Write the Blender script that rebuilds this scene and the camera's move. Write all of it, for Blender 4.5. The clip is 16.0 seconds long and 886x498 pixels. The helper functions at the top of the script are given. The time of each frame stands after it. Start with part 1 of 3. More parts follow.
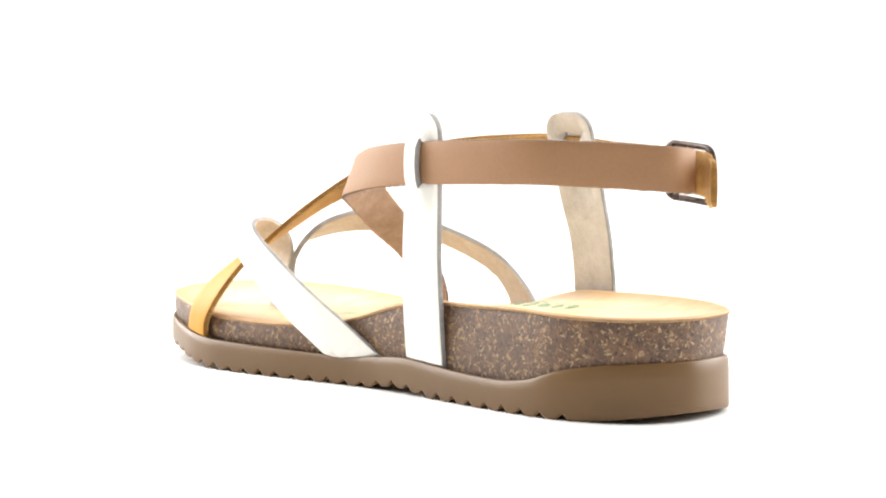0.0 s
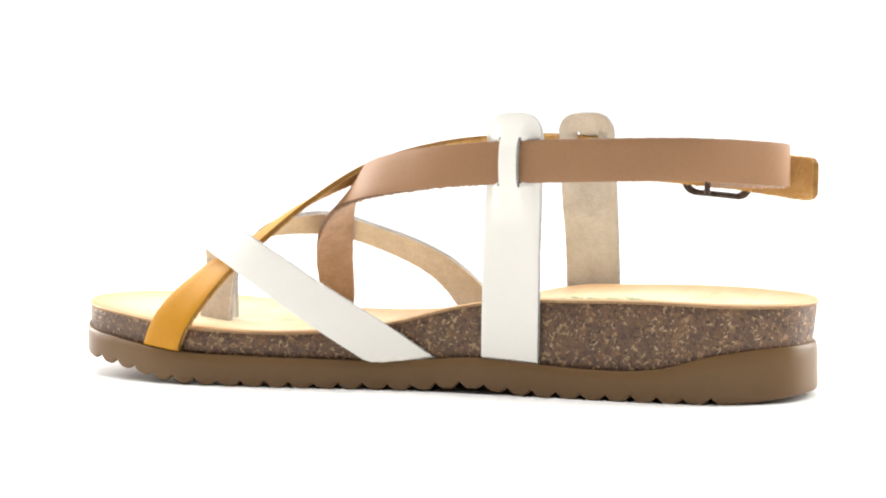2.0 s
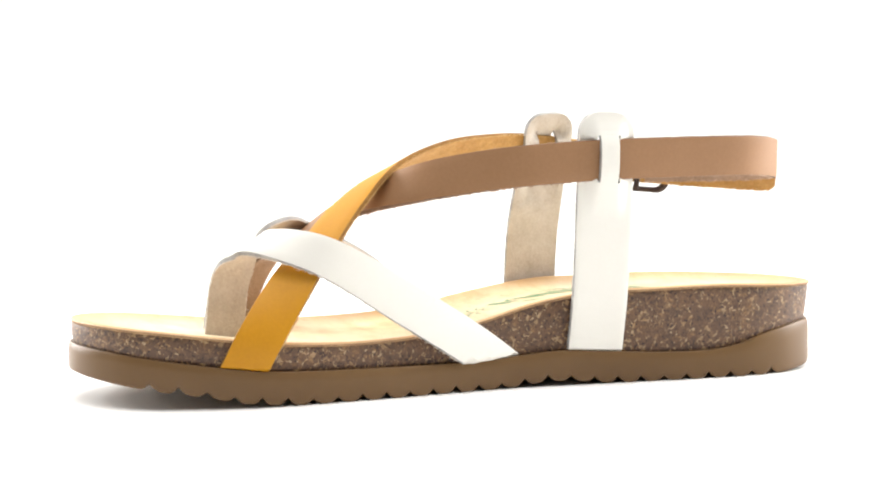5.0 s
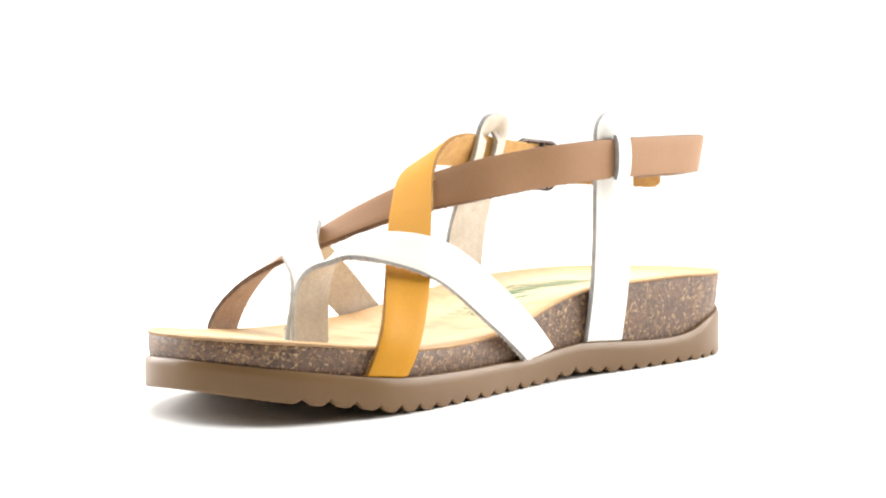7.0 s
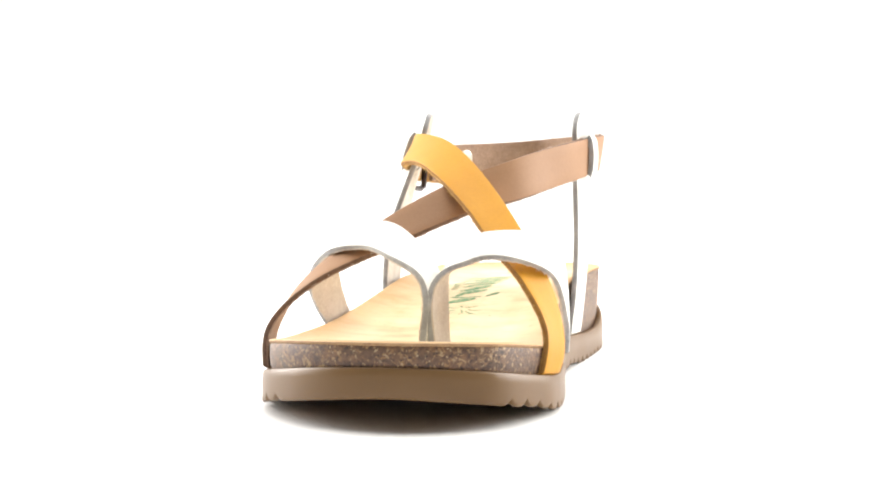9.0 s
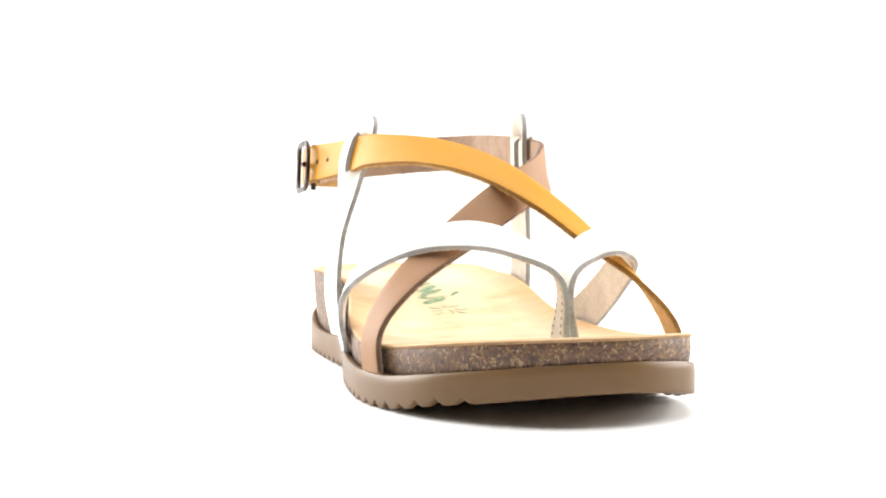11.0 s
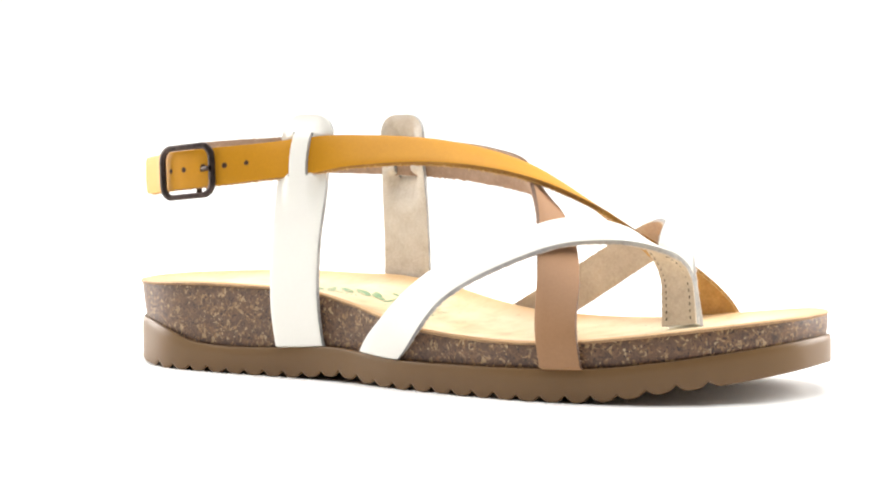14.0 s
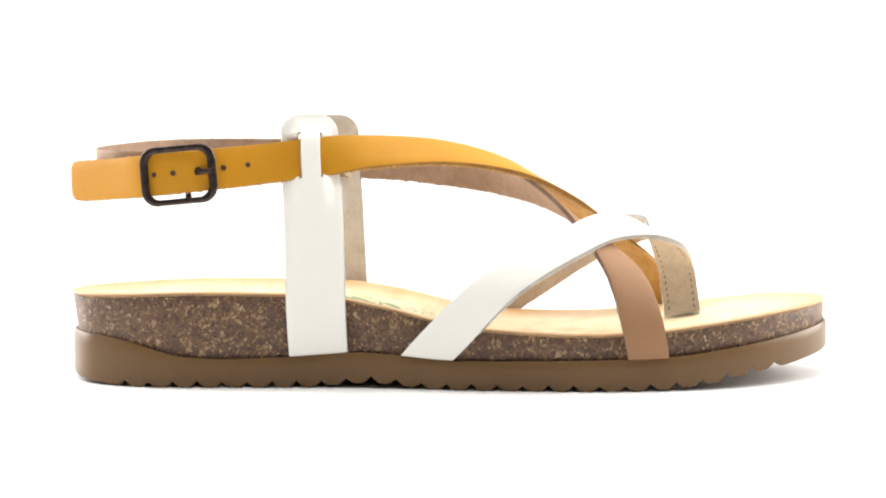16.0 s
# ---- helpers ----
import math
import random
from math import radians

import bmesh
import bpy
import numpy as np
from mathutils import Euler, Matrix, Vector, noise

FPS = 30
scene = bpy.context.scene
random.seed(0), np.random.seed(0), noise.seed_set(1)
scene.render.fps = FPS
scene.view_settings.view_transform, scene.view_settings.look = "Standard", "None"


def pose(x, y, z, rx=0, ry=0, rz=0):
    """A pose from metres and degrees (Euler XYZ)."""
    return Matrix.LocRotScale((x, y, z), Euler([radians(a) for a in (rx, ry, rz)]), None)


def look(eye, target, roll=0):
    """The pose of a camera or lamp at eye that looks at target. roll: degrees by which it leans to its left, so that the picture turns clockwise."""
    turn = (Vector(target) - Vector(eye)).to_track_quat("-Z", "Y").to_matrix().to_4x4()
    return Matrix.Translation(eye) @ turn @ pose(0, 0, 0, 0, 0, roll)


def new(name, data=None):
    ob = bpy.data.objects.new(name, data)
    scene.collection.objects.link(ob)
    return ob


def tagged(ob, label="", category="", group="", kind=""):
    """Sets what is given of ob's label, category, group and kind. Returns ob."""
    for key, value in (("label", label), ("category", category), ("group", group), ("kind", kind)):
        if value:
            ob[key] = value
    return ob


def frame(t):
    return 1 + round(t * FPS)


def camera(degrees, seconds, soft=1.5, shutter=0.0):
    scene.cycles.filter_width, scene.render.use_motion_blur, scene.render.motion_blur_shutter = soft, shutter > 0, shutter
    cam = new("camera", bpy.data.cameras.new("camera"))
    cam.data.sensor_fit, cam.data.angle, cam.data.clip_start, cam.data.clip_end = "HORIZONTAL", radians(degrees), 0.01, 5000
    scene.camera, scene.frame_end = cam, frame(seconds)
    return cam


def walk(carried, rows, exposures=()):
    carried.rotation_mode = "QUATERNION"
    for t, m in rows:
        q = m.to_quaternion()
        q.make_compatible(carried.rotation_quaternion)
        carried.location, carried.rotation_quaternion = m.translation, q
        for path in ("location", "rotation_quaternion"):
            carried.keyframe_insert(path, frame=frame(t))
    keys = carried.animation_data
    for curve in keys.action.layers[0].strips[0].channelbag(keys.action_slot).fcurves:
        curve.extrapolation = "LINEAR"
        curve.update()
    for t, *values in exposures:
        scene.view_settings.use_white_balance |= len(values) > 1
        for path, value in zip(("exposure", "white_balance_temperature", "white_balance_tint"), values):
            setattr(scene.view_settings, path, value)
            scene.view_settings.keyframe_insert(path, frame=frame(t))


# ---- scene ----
from mathutils.bvhtree import BVHTree

# All sandal sizes are written in millimetres of the last and brought to metres by MM.
MM = 0.00096
CAM_H, CAM_D, CAM_X, CAM_TILT, CAM_ROLL = 91.6, 728.9, -1.27, 3.579, -0.487

# ---- camera: it stands still before a turntable ----
cam = camera(24.616, 16.0, soft=2.0)
EYE = pose(CAM_X * MM, -CAM_D * MM, CAM_H * MM, 90 - CAM_TILT, 0, 0) @ pose(0, 0, 0, 0, 0, CAM_ROLL)
walk(cam, [(0.0, EYE), (16.0, EYE)])

# ---- light: assumed and out of view: a white photo tent, softboxes above, on either side and over the backdrop ----
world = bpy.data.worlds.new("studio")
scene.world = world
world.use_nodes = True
# no tent is built: an even white world glow fills in from all round
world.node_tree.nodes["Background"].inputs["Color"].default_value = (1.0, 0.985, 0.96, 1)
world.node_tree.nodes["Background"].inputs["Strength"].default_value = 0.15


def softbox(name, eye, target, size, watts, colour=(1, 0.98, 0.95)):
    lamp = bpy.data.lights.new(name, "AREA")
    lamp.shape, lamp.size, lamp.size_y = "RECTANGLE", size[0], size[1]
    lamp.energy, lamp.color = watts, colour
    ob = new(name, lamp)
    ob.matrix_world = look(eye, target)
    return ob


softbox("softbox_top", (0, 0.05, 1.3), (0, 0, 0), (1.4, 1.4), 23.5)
# unseen lamp added to keep the backdrop paper white
softbox("backdrop_fill", (0, 1.3, 1.7), (0, 1.8, 0.1), (1.6, 0.5), 9)
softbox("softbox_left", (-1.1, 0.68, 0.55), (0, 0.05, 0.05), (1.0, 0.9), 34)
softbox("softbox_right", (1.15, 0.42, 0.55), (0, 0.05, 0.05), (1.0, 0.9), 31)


# ---- materials ----
def material(name, rough=0.5):
    m = bpy.data.materials.new(name)
    m.use_nodes = True
    b = m.node_tree.nodes["Principled BSDF"]
    b.inputs["Roughness"].default_value = rough
    return m, m.node_tree.nodes, m.node_tree.links, b


def coords(nd, lk, scale=1.0):
    tc = nd.new("ShaderNodeTexCoord")
    mp = nd.new("ShaderNodeMapping")
    mp.inputs["Scale"].default_value = (scale, scale, scale)
    lk.new(tc.outputs["Object"], mp.inputs["Vector"])
    return mp.outputs["Vector"]


def noise_node(nd, lk, vec, scale, detail=4.0, rough=0.55):
    n = nd.new("ShaderNodeTexNoise")
    n.inputs["Scale"].default_value, n.inputs["Detail"].default_value, n.inputs["Roughness"].default_value = scale, detail, rough
    lk.new(vec, n.inputs["Vector"])
    return n.outputs["Fac"]


def ramp(nd, lk, fac, stops):
    r = nd.new("ShaderNodeValToRGB")
    el = r.color_ramp.elements
    while len(el) < len(stops):
        el.new(0.5)
    for e, (p, c) in zip(el, stops):
        e.position, e.color = p, (*c, 1)
    lk.new(fac, r.inputs["Fac"])
    return r.outputs["Color"]


def mix(nd, lk, fac, a, b, kind="MIX"):
    m = nd.new("ShaderNodeMix")
    m.data_type, m.blend_type = "RGBA", kind
    for sock, v in ((m.inputs[0], fac), (m.inputs[6], a), (m.inputs[7], b)):
        if isinstance(v, (int, float)):
            sock.default_value = v
        elif isinstance(v, tuple):
            sock.default_value = (*v, 1)
        else:
            lk.new(v, sock)
    return m.outputs[2]


def bump(nd, lk, b, height, strength, dist):
    n = nd.new("ShaderNodeBump")
    n.inputs["Strength"].default_value, n.inputs["Distance"].default_value = strength, dist
    lk.new(height, n.inputs["Height"])
    lk.new(n.outputs["Normal"], b.inputs["Normal"])


def leather(name, base, dark, rough=0.45, relief=0.15):
    m, nd, lk, b = material(name, rough)
    b.inputs["Specular IOR Level"].default_value = 0.24
    v = coords(nd, lk)
    big, fine = noise_node(nd, lk, v, 45, 3), noise_node(nd, lk, v, 900, 4)
    col = ramp(nd, lk, big, [(0.3, dark), (0.7, base)])
    lk.new(mix(nd, lk, 0.03, col, ramp(nd, lk, fine, [(0.35, (0, 0, 0)), (0.65, (1, 1, 1))]), "OVERLAY"), b.inputs["Base Color"])
    bump(nd, lk, b, fine, relief, 0.0003)
    return m


def suede(name, base, dark, fuzz=0.6):
    m, nd, lk, b = material(name, 0.9)
    v = coords(nd, lk)
    big, fine = noise_node(nd, lk, v, 160, 5, 0.65), noise_node(nd, lk, v, 1100, 5, 0.7)
    col = ramp(nd, lk, big, [(0.3, dark), (0.68, base)])
    lk.new(mix(nd, lk, 0.2, col, ramp(nd, lk, fine, [(0.3, (0.1, 0.1, 0.1)), (0.7, (0.9, 0.9, 0.9))]), "OVERLAY"), b.inputs["Base Color"])
    bump(nd, lk, b, mix(nd, lk, 0.5, big, fine), fuzz, 0.0009)
    return m


WHITE = leather("white_leather", (0.88, 0.86, 0.8), (0.86, 0.84, 0.78), 0.42, 0.05)
WHITE_EDGE = suede("grey_leather_edge", (0.45, 0.445, 0.44), (0.29, 0.285, 0.285), 0.8)
LINING = suede("tan_lining_suede", (0.67, 0.59, 0.5), (0.55, 0.475, 0.395), 0.7)
WHITE_BACK = suede("beige_suede", (0.74, 0.695, 0.635), (0.6, 0.55, 0.485), 0.9)
BROWN = leather("taupe_leather", (0.34, 0.186, 0.096), (0.31, 0.167, 0.084), 0.56, 0.09)
BROWN_EDGE = suede("brown_leather_edge", (0.2, 0.12, 0.08), (0.115, 0.066, 0.044))
BROWN_BACK = suede("tan_suede", (0.42, 0.29, 0.21), (0.31, 0.205, 0.145), 0.9)
YELLOW = leather("mustard_leather", (0.58, 0.266, 0.013), (0.535, 0.24, 0.011), 0.52, 0.09)
YELLOW_EDGE = suede("ochre_leather_edge", (0.34, 0.17, 0.035), (0.22, 0.1, 0.02))
YELLOW_BACK = suede("ochre_suede", (0.55, 0.33, 0.12), (0.42, 0.23, 0.07))
# paler than the suede backs: the light that fuzz catches is in the colour
BROWN_FIBRE_LIT = suede("tan_fibre_lit", (0.6, 0.46, 0.36), (0.45, 0.32, 0.24), 0.2)
YELLOW_FIBRE_LIT = suede("ochre_fibre_lit", (0.72, 0.52, 0.24), (0.55, 0.35, 0.12), 0.2)


def cork():
    m, nd, lk, b = material("cork", 0.5)
    b.inputs["Specular IOR Level"].default_value = 0.45
    v = coords(nd, lk)
    warp = nd.new("ShaderNodeTexNoise")
    warp.inputs["Scale"].default_value, warp.inputs["Detail"].default_value = 420, 3
    lk.new(v, warp.inputs["Vector"])
    add = nd.new("ShaderNodeVectorMath")
    add.operation = "MULTIPLY_ADD"
    add.inputs[1].default_value = (0.0042, 0.0042, 0.0042)
    lk.new(warp.outputs["Color"], add.inputs[0])
    lk.new(v, add.inputs[2])

    def crumbs(scale):
        vo = nd.new("ShaderNodeTexVoronoi")
        vo.inputs["Scale"].default_value = scale
        lk.new(add.outputs["Vector"], vo.inputs["Vector"])
        sep = nd.new("ShaderNodeSeparateColor")
        lk.new(vo.outputs["Color"], sep.inputs["Color"])
        return sep.outputs
    coarse, middle, small = crumbs(300), crumbs(800), crumbs(1550)
    # broad grey and russet granules
    base = ramp(nd, lk, coarse["Red"], [(0.0, (0.088, 0.051, 0.034)), (0.4, (0.128, 0.073, 0.046)), (0.7, (0.152, 0.082, 0.046)), (0.95, (0.182, 0.094, 0.046))])
    base = mix(nd, lk, 0.55, base, ramp(nd, lk, middle["Red"], [(0.0, (0.072, 0.041, 0.028)), (0.6, (0.138, 0.077, 0.047)), (1.0, (0.2, 0.105, 0.052))]))
    # tan chips that gather in clusters
    cluster = noise_node(nd, lk, v, 150, 3, 0.6)
    lean = nd.new("ShaderNodeMath")
    lean.operation = "MULTIPLY_ADD"
    lean.inputs[1].default_value = 0.75
    lk.new(cluster, lean.inputs[0])
    lk.new(small["Green"], lean.inputs[2])
    shrink = nd.new("ShaderNodeMath")
    shrink.operation = "DIVIDE"
    shrink.inputs[1].default_value = 1.75
    lk.new(lean.outputs["Value"], shrink.inputs[0])
    chip = ramp(nd, lk, shrink.outputs["Value"], [(0.0, (0, 0, 0)), (0.686, (0, 0, 0)), (0.726, (1, 1, 1))])
    col = mix(nd, lk, chip, base, ramp(nd, lk, small["Blue"], [(0.0, (0.22, 0.115, 0.048)), (0.6, (0.32, 0.185, 0.085)), (1.0, (0.46, 0.32, 0.18))]))
    flake = ramp(nd, lk, middle["Blue"], [(0.0, (0, 0, 0)), (0.92, (0, 0, 0)), (0.95, (1, 1, 1))])
    col = mix(nd, lk, flake, col, ramp(nd, lk, middle["Green"], [(0.0, (0.25, 0.135, 0.06)), (1.0, (0.42, 0.28, 0.15))]))
    pit = ramp(nd, lk, small["Red"], [(0.0, (1, 1, 1)), (0.08, (1, 1, 1)), (0.12, (0, 0, 0))])
    col = mix(nd, lk, pit, col, (0.055, 0.033, 0.025))
    fine = noise_node(nd, lk, v, 1500, 5, 0.7)
    lk.new(mix(nd, lk, 0.5, col, ramp(nd, lk, fine, [(0.3, (0.2, 0.2, 0.2)), (0.7, (0.8, 0.8, 0.8))]), "OVERLAY"), b.inputs["Base Color"])
    bump(nd, lk, b, mix(nd, lk, 0.5, small["Green"], fine), 0.6, 0.0005)
    return m


def rubber():
    m, nd, lk, b = material("brown_rubber", 0.38)
    b.inputs["Specular IOR Level"].default_value = 0.27
    v = coords(nd, lk)
    big, fine = noise_node(nd, lk, v, 30, 3), noise_node(nd, lk, v, 1400, 3)
    lk.new(ramp(nd, lk, big, [(0.3, (0.15, 0.084, 0.036)), (0.7, (0.17, 0.097, 0.042))]), b.inputs["Base Color"])
    bump(nd, lk, b, fine, 0.12, 0.0003)
    return m


def insole_leather():
    m, nd, lk, b = material("tan_insole_leather", 0.5)
    v = coords(nd, lk)
    # the hide's grain runs across the foot
    tc = nd.new("ShaderNodeMapping")
    tc.inputs["Scale"].default_value = (0.45, 1.5, 1.0)
    lk.new(v, tc.inputs["Vector"])
    across = tc.outputs["Vector"]
    big, mid = noise_node(nd, lk, v, 34, 6, 0.62), noise_node(nd, lk, across, 130, 6, 0.7)
    fine, pore = noise_node(nd, lk, v, 1200, 3), noise_node(nd, lk, v, 520, 4, 0.7)
    col = ramp(nd, lk, big, [(0.28, (0.6, 0.38, 0.17)), (0.38, (0.69, 0.505, 0.275)), (0.5, (0.74, 0.6, 0.37)), (0.7, (0.76, 0.66, 0.45))])
    col = mix(nd, lk, 0.5, col, ramp(nd, lk, mid, [(0.3, (0.26, 0.25, 0.23)), (0.48, (0.5, 0.5, 0.5)), (0.66, (0.6, 0.6, 0.6))]), "OVERLAY")
    # the moulded rim is a deeper tan, in an uneven band
    rim = nd.new("ShaderNodeAttribute")
    rim.attribute_name = "rim"
    ragged = nd.new("ShaderNodeMath")
    ragged.operation = "MULTIPLY_ADD"
    ragged.inputs[1].default_value = 0.7
    lk.new(big, ragged.inputs[0])
    lk.new(rim.outputs["Fac"], ragged.inputs[2])
    rest = nd.new("ShaderNodeMath")
    rest.operation = "SUBTRACT"
    rest.inputs[1].default_value = 0.5
    lk.new(ragged.outputs["Value"], rest.inputs[0])
    tan_band = ramp(nd, lk, rest.outputs["Value"], [(0.5, (0, 0, 0)), (0.72, (0.4, 0.4, 0.4)), (0.9, (0.8, 0.8, 0.8))])
    col = mix(nd, lk, tan_band, col, (0.56, 0.3, 0.115))
    speck = ramp(nd, lk, pore, [(0.0, (1, 1, 1)), (0.3, (1, 1, 1)), (0.35, (0, 0, 0))])
    lk.new(mix(nd, lk, speck, col, (0.34, 0.18, 0.08)), b.inputs["Base Color"])
    bump(nd, lk, b, mix(nd, lk, 0.35, mid, fine), 0.35, 0.0008)
    return m


CORK, RUBBER, INSOLE = cork(), rubber(), insole_leather()
# leather cut edge, its brown deepened for the shadow line above the cork
INSOLE_EDGE_SHADE = suede("insole_cut_edge_shade", (0.42, 0.26, 0.13), (0.26, 0.15, 0.08))
PAPER, pn, pl, pb = material("white_paper", 0.75)
pl.new(ramp(pn, pl, noise_node(pn, pl, coords(pn, pl), 3, 3), [(0.3, (0.9, 0.9, 0.895)), (0.7, (0.92, 0.92, 0.915))]), pb.inputs["Base Color"])
BRONZE, bn, bl, bb = material("dark_bronze_metal", 0.38)
bb.inputs["Metallic"].default_value = 0.9
bl.new(ramp(bn, bl, noise_node(bn, bl, coords(bn, bl), 400, 4), [(0.3, (0.035, 0.026, 0.024)), (0.7, (0.08, 0.058, 0.05))]), bb.inputs["Base Color"])
NICKEL, nn, nl, nb = material("pale_nickel", 0.42)
nb.inputs["Metallic"].default_value = 1.0
nl.new(ramp(nn, nl, noise_node(nn, nl, coords(nn, nl), 600, 3), [(0.3, (0.74, 0.7, 0.62)), (0.7, (0.82, 0.79, 0.72))]), nb.inputs["Base Color"])
GREEN, gn, gl, gb = material("green_print", 0.6)
gl.new(ramp(gn, gl, noise_node(gn, gl, coords(gn, gl), 500, 4), [(0.36, (0.11, 0.25, 0.13)), (0.52, (0.24, 0.36, 0.19)), (0.6, (0.52, 0.47, 0.28))]), gb.inputs["Base Color"])
# painted shade inside small holes that are not cut through
HOLE_SHADE, on_, ol, ob_ = material("hole_shade", 0.9)
ob_.inputs["Base Color"].default_value = (0.06, 0.03, 0.012, 1)
THREAD, hn, hl, hb = material("dark_thread", 0.8)
hb.inputs["Base Color"].default_value = (0.1, 0.08, 0.065, 1)


# ---- helpers of the sandal ----
def part(name, bm, mats, parent, label="", smooth=True):
    me = bpy.data.meshes.new(name)
    bm.normal_update()
    bm.to_mesh(me)
    bm.free()
    for m in mats if isinstance(mats, (list, tuple)) else [mats]:
        me.materials.append(m)
    if smooth:
        me.polygons.foreach_set("use_smooth", [True] * len(me.polygons))
        me.set_sharp_from_angle(angle=radians(38))
    ob = new(name, me)
    ob.parent = parent
    if label:
        tagged(ob, label=label)
    return ob


def spline(pts, n, closed=False):
    """n + 1 samples (n when closed) of the Catmull-Rom curve through pts, evenly spaced by length."""
    P = np.array(pts, float)
    k = len(P)
    dense = []
    for i in range(k if closed else k - 1):
        if closed:
            a, b, c, d = P[i - 1], P[i], P[(i + 1) % k], P[(i + 2) % k]
        else:
            b, c = P[i], P[i + 1]
            a = P[i - 1] if i else 2 * b - c
            d = P[i + 2] if i + 2 < k else 2 * c - b
        for u in np.linspace(0, 1, 24, endpoint=False):
            dense.append(0.5 * (2 * b + (c - a) * u + (2 * a - 5 * b + 4 * c - d) * u * u + (3 * b - a - 3 * c + d) * u ** 3))
    dense.append(P[0] if closed else P[-1])
    dense = np.array(dense)
    s = np.concatenate([[0], np.cumsum(np.linalg.norm(np.diff(dense[:, :3], axis=0), axis=1))])
    q = np.linspace(0, s[-1], n + 1)
    out = np.stack([np.interp(q, s, dense[:, j]) for j in range(P.shape[1])], 1)
    return out[:-1] if closed else out


def curve_of(rows):
    ys, zs = np.array([r[0] for r in rows], float), np.array([r[1] for r in rows], float)

    def value(y):
        i = int(np.clip(np.searchsorted(ys, y) - 1, 0, len(ys) - 2))
        u = np.clip((y - ys[i]) / (ys[i + 1] - ys[i]), 0, 1)
        m0 = (zs[i + 1] - zs[max(i - 1, 0)]) / (ys[i + 1] - ys[max(i - 1, 0)])
        j = min(i + 2, len(ys) - 1)
        m1 = (zs[j] - zs[i]) / (ys[j] - ys[i])
        h = ys[i + 1] - ys[i]
        return ((2 * u ** 3 - 3 * u ** 2 + 1) * zs[i] + (u ** 3 - 2 * u ** 2 + u) * h * m0
                + (3 * u ** 2 - 2 * u ** 3) * zs[i + 1] + (u ** 3 - u ** 2) * h * m1)
    return value


# outline of the sole seen from above, toe to -y, outer ankle side to +x
OUTLINE = [(41.5, 90), (41.5, 60), (41, 35), (41.5, 10), (44.5, -12), (50, -40), (53.8, -65), (55, -81), (53.5, -96), (46.5, -119.5),
           (36, -130.5), (22, -137), (8, -137.4), (-6, -133.5), (-20, -123.5), (-33, -107), (-40.5, -89), (-44.6, -68), (-45.3, -48),
           (-42.8, -25), (-38.7, 0), (-34, 20), (-31, 40), (-30.5, 60), (-30, 85), (-28, 106), (-21.5, 120.5), (-13.5, 130), (0, 136),
           (12, 137.3), (25, 133), (35, 121), (40, 107)]
RIM = curve_of([(-140, 20.4), (-132, 19), (-115, 16.2), (-97, 13.6), (-80, 11.7), (-53, 10.7), (-30, 10.3), (-12, 10.1), (0, 10.3), (14, 11.4), (28, 12.3), (42, 11.6), (56, 10.7),
                (66, 10.2), (78, 10.0), (86, 10.3), (96, 11.6), (106, 14.6), (117, 16.9), (127, 18.1), (138, 18.6)])
FOOTBED = curve_of([(-140, 26.9), (-132, 26.3), (-112, 24.2), (-90, 21.5), (-70, 19.4), (-44, 18.7), (-15, 20.4), (2, 23.5), (20, 27.9), (42, 31.5),
                    (60, 32), (90, 32.4), (118, 31.6), (138, 31.2)])
GROUND_LINE = curve_of([(-140, 11.4), (-133, 9.4), (-118, 6.5), (-99, 3.7), (-88, 1.6), (-74, 0.4), (-55, 0), (0, 0), (100, 0), (116, 0.3), (130, 1.6), (140, 3.2)])


def BASE(y):
    """Underside of the sole, lifted a little below the arch."""
    return GROUND_LINE(y) + 1.8 * math.exp(-((y - 26) / 15) ** 2)


def bed(x, y):
    """Height of the footbed's edge: the arch side stands a little higher."""
    return FOOTBED(y) + 0.016 * x * math.exp(-((y - 18) / 25) ** 2)


def smooth_step(u):
    u = min(1.0, max(0.0, u))
    return u * u * (3 - 2 * u)


def ring_at(count, inset, toe=0.0, heel=0.0):
    """The outline drawn in by inset, by toe and heel more at the two ends."""
    P = spline(OUTLINE, count, True)
    T = np.roll(P, -1, 0) - np.roll(P, 1, 0)
    N = np.stack([-T[:, 1], T[:, 0]], 1) / np.linalg.norm(T, axis=1)[:, None]
    if (N[0] * (P[0] - P.mean(0))).sum() < 0:
        N = -N
    more = np.array([toe * smooth_step((-y - 90) / 35) + heel * smooth_step((y - 85) / 40) for y in P[:, 1]])
    return P - N * (inset + more)[:, None]


def bridge(bm, a, b, mat=0):
    for i in range(len(a)):
        j = (i + 1) % len(a)
        bm.faces.new((a[i], a[j], b[j], b[i])).material_index = mat


def tooth_lift(x, y):
    """How far the scalloped tread edge is lifted at a place along the side; the notches of the two sides are set apart."""
    first, pitch = (-117.0, 8.74) if x > 5 else (-113.9, 8.70)
    if y < first - 0.8 * pitch or y > first + 26.6 * pitch:
        return 0.0
    u = abs(2 * (((y - first) / pitch) % 1.0) - 1)
    lobe = max(0.0, (u - 0.22) / 0.78)
    size = 2.05 + 0.3 * math.sin(1.7 * math.floor((y - first) / pitch + 0.5))
    return size * lobe ** 1.75 * min(1, (y - first + 0.8 * pitch) / 4)


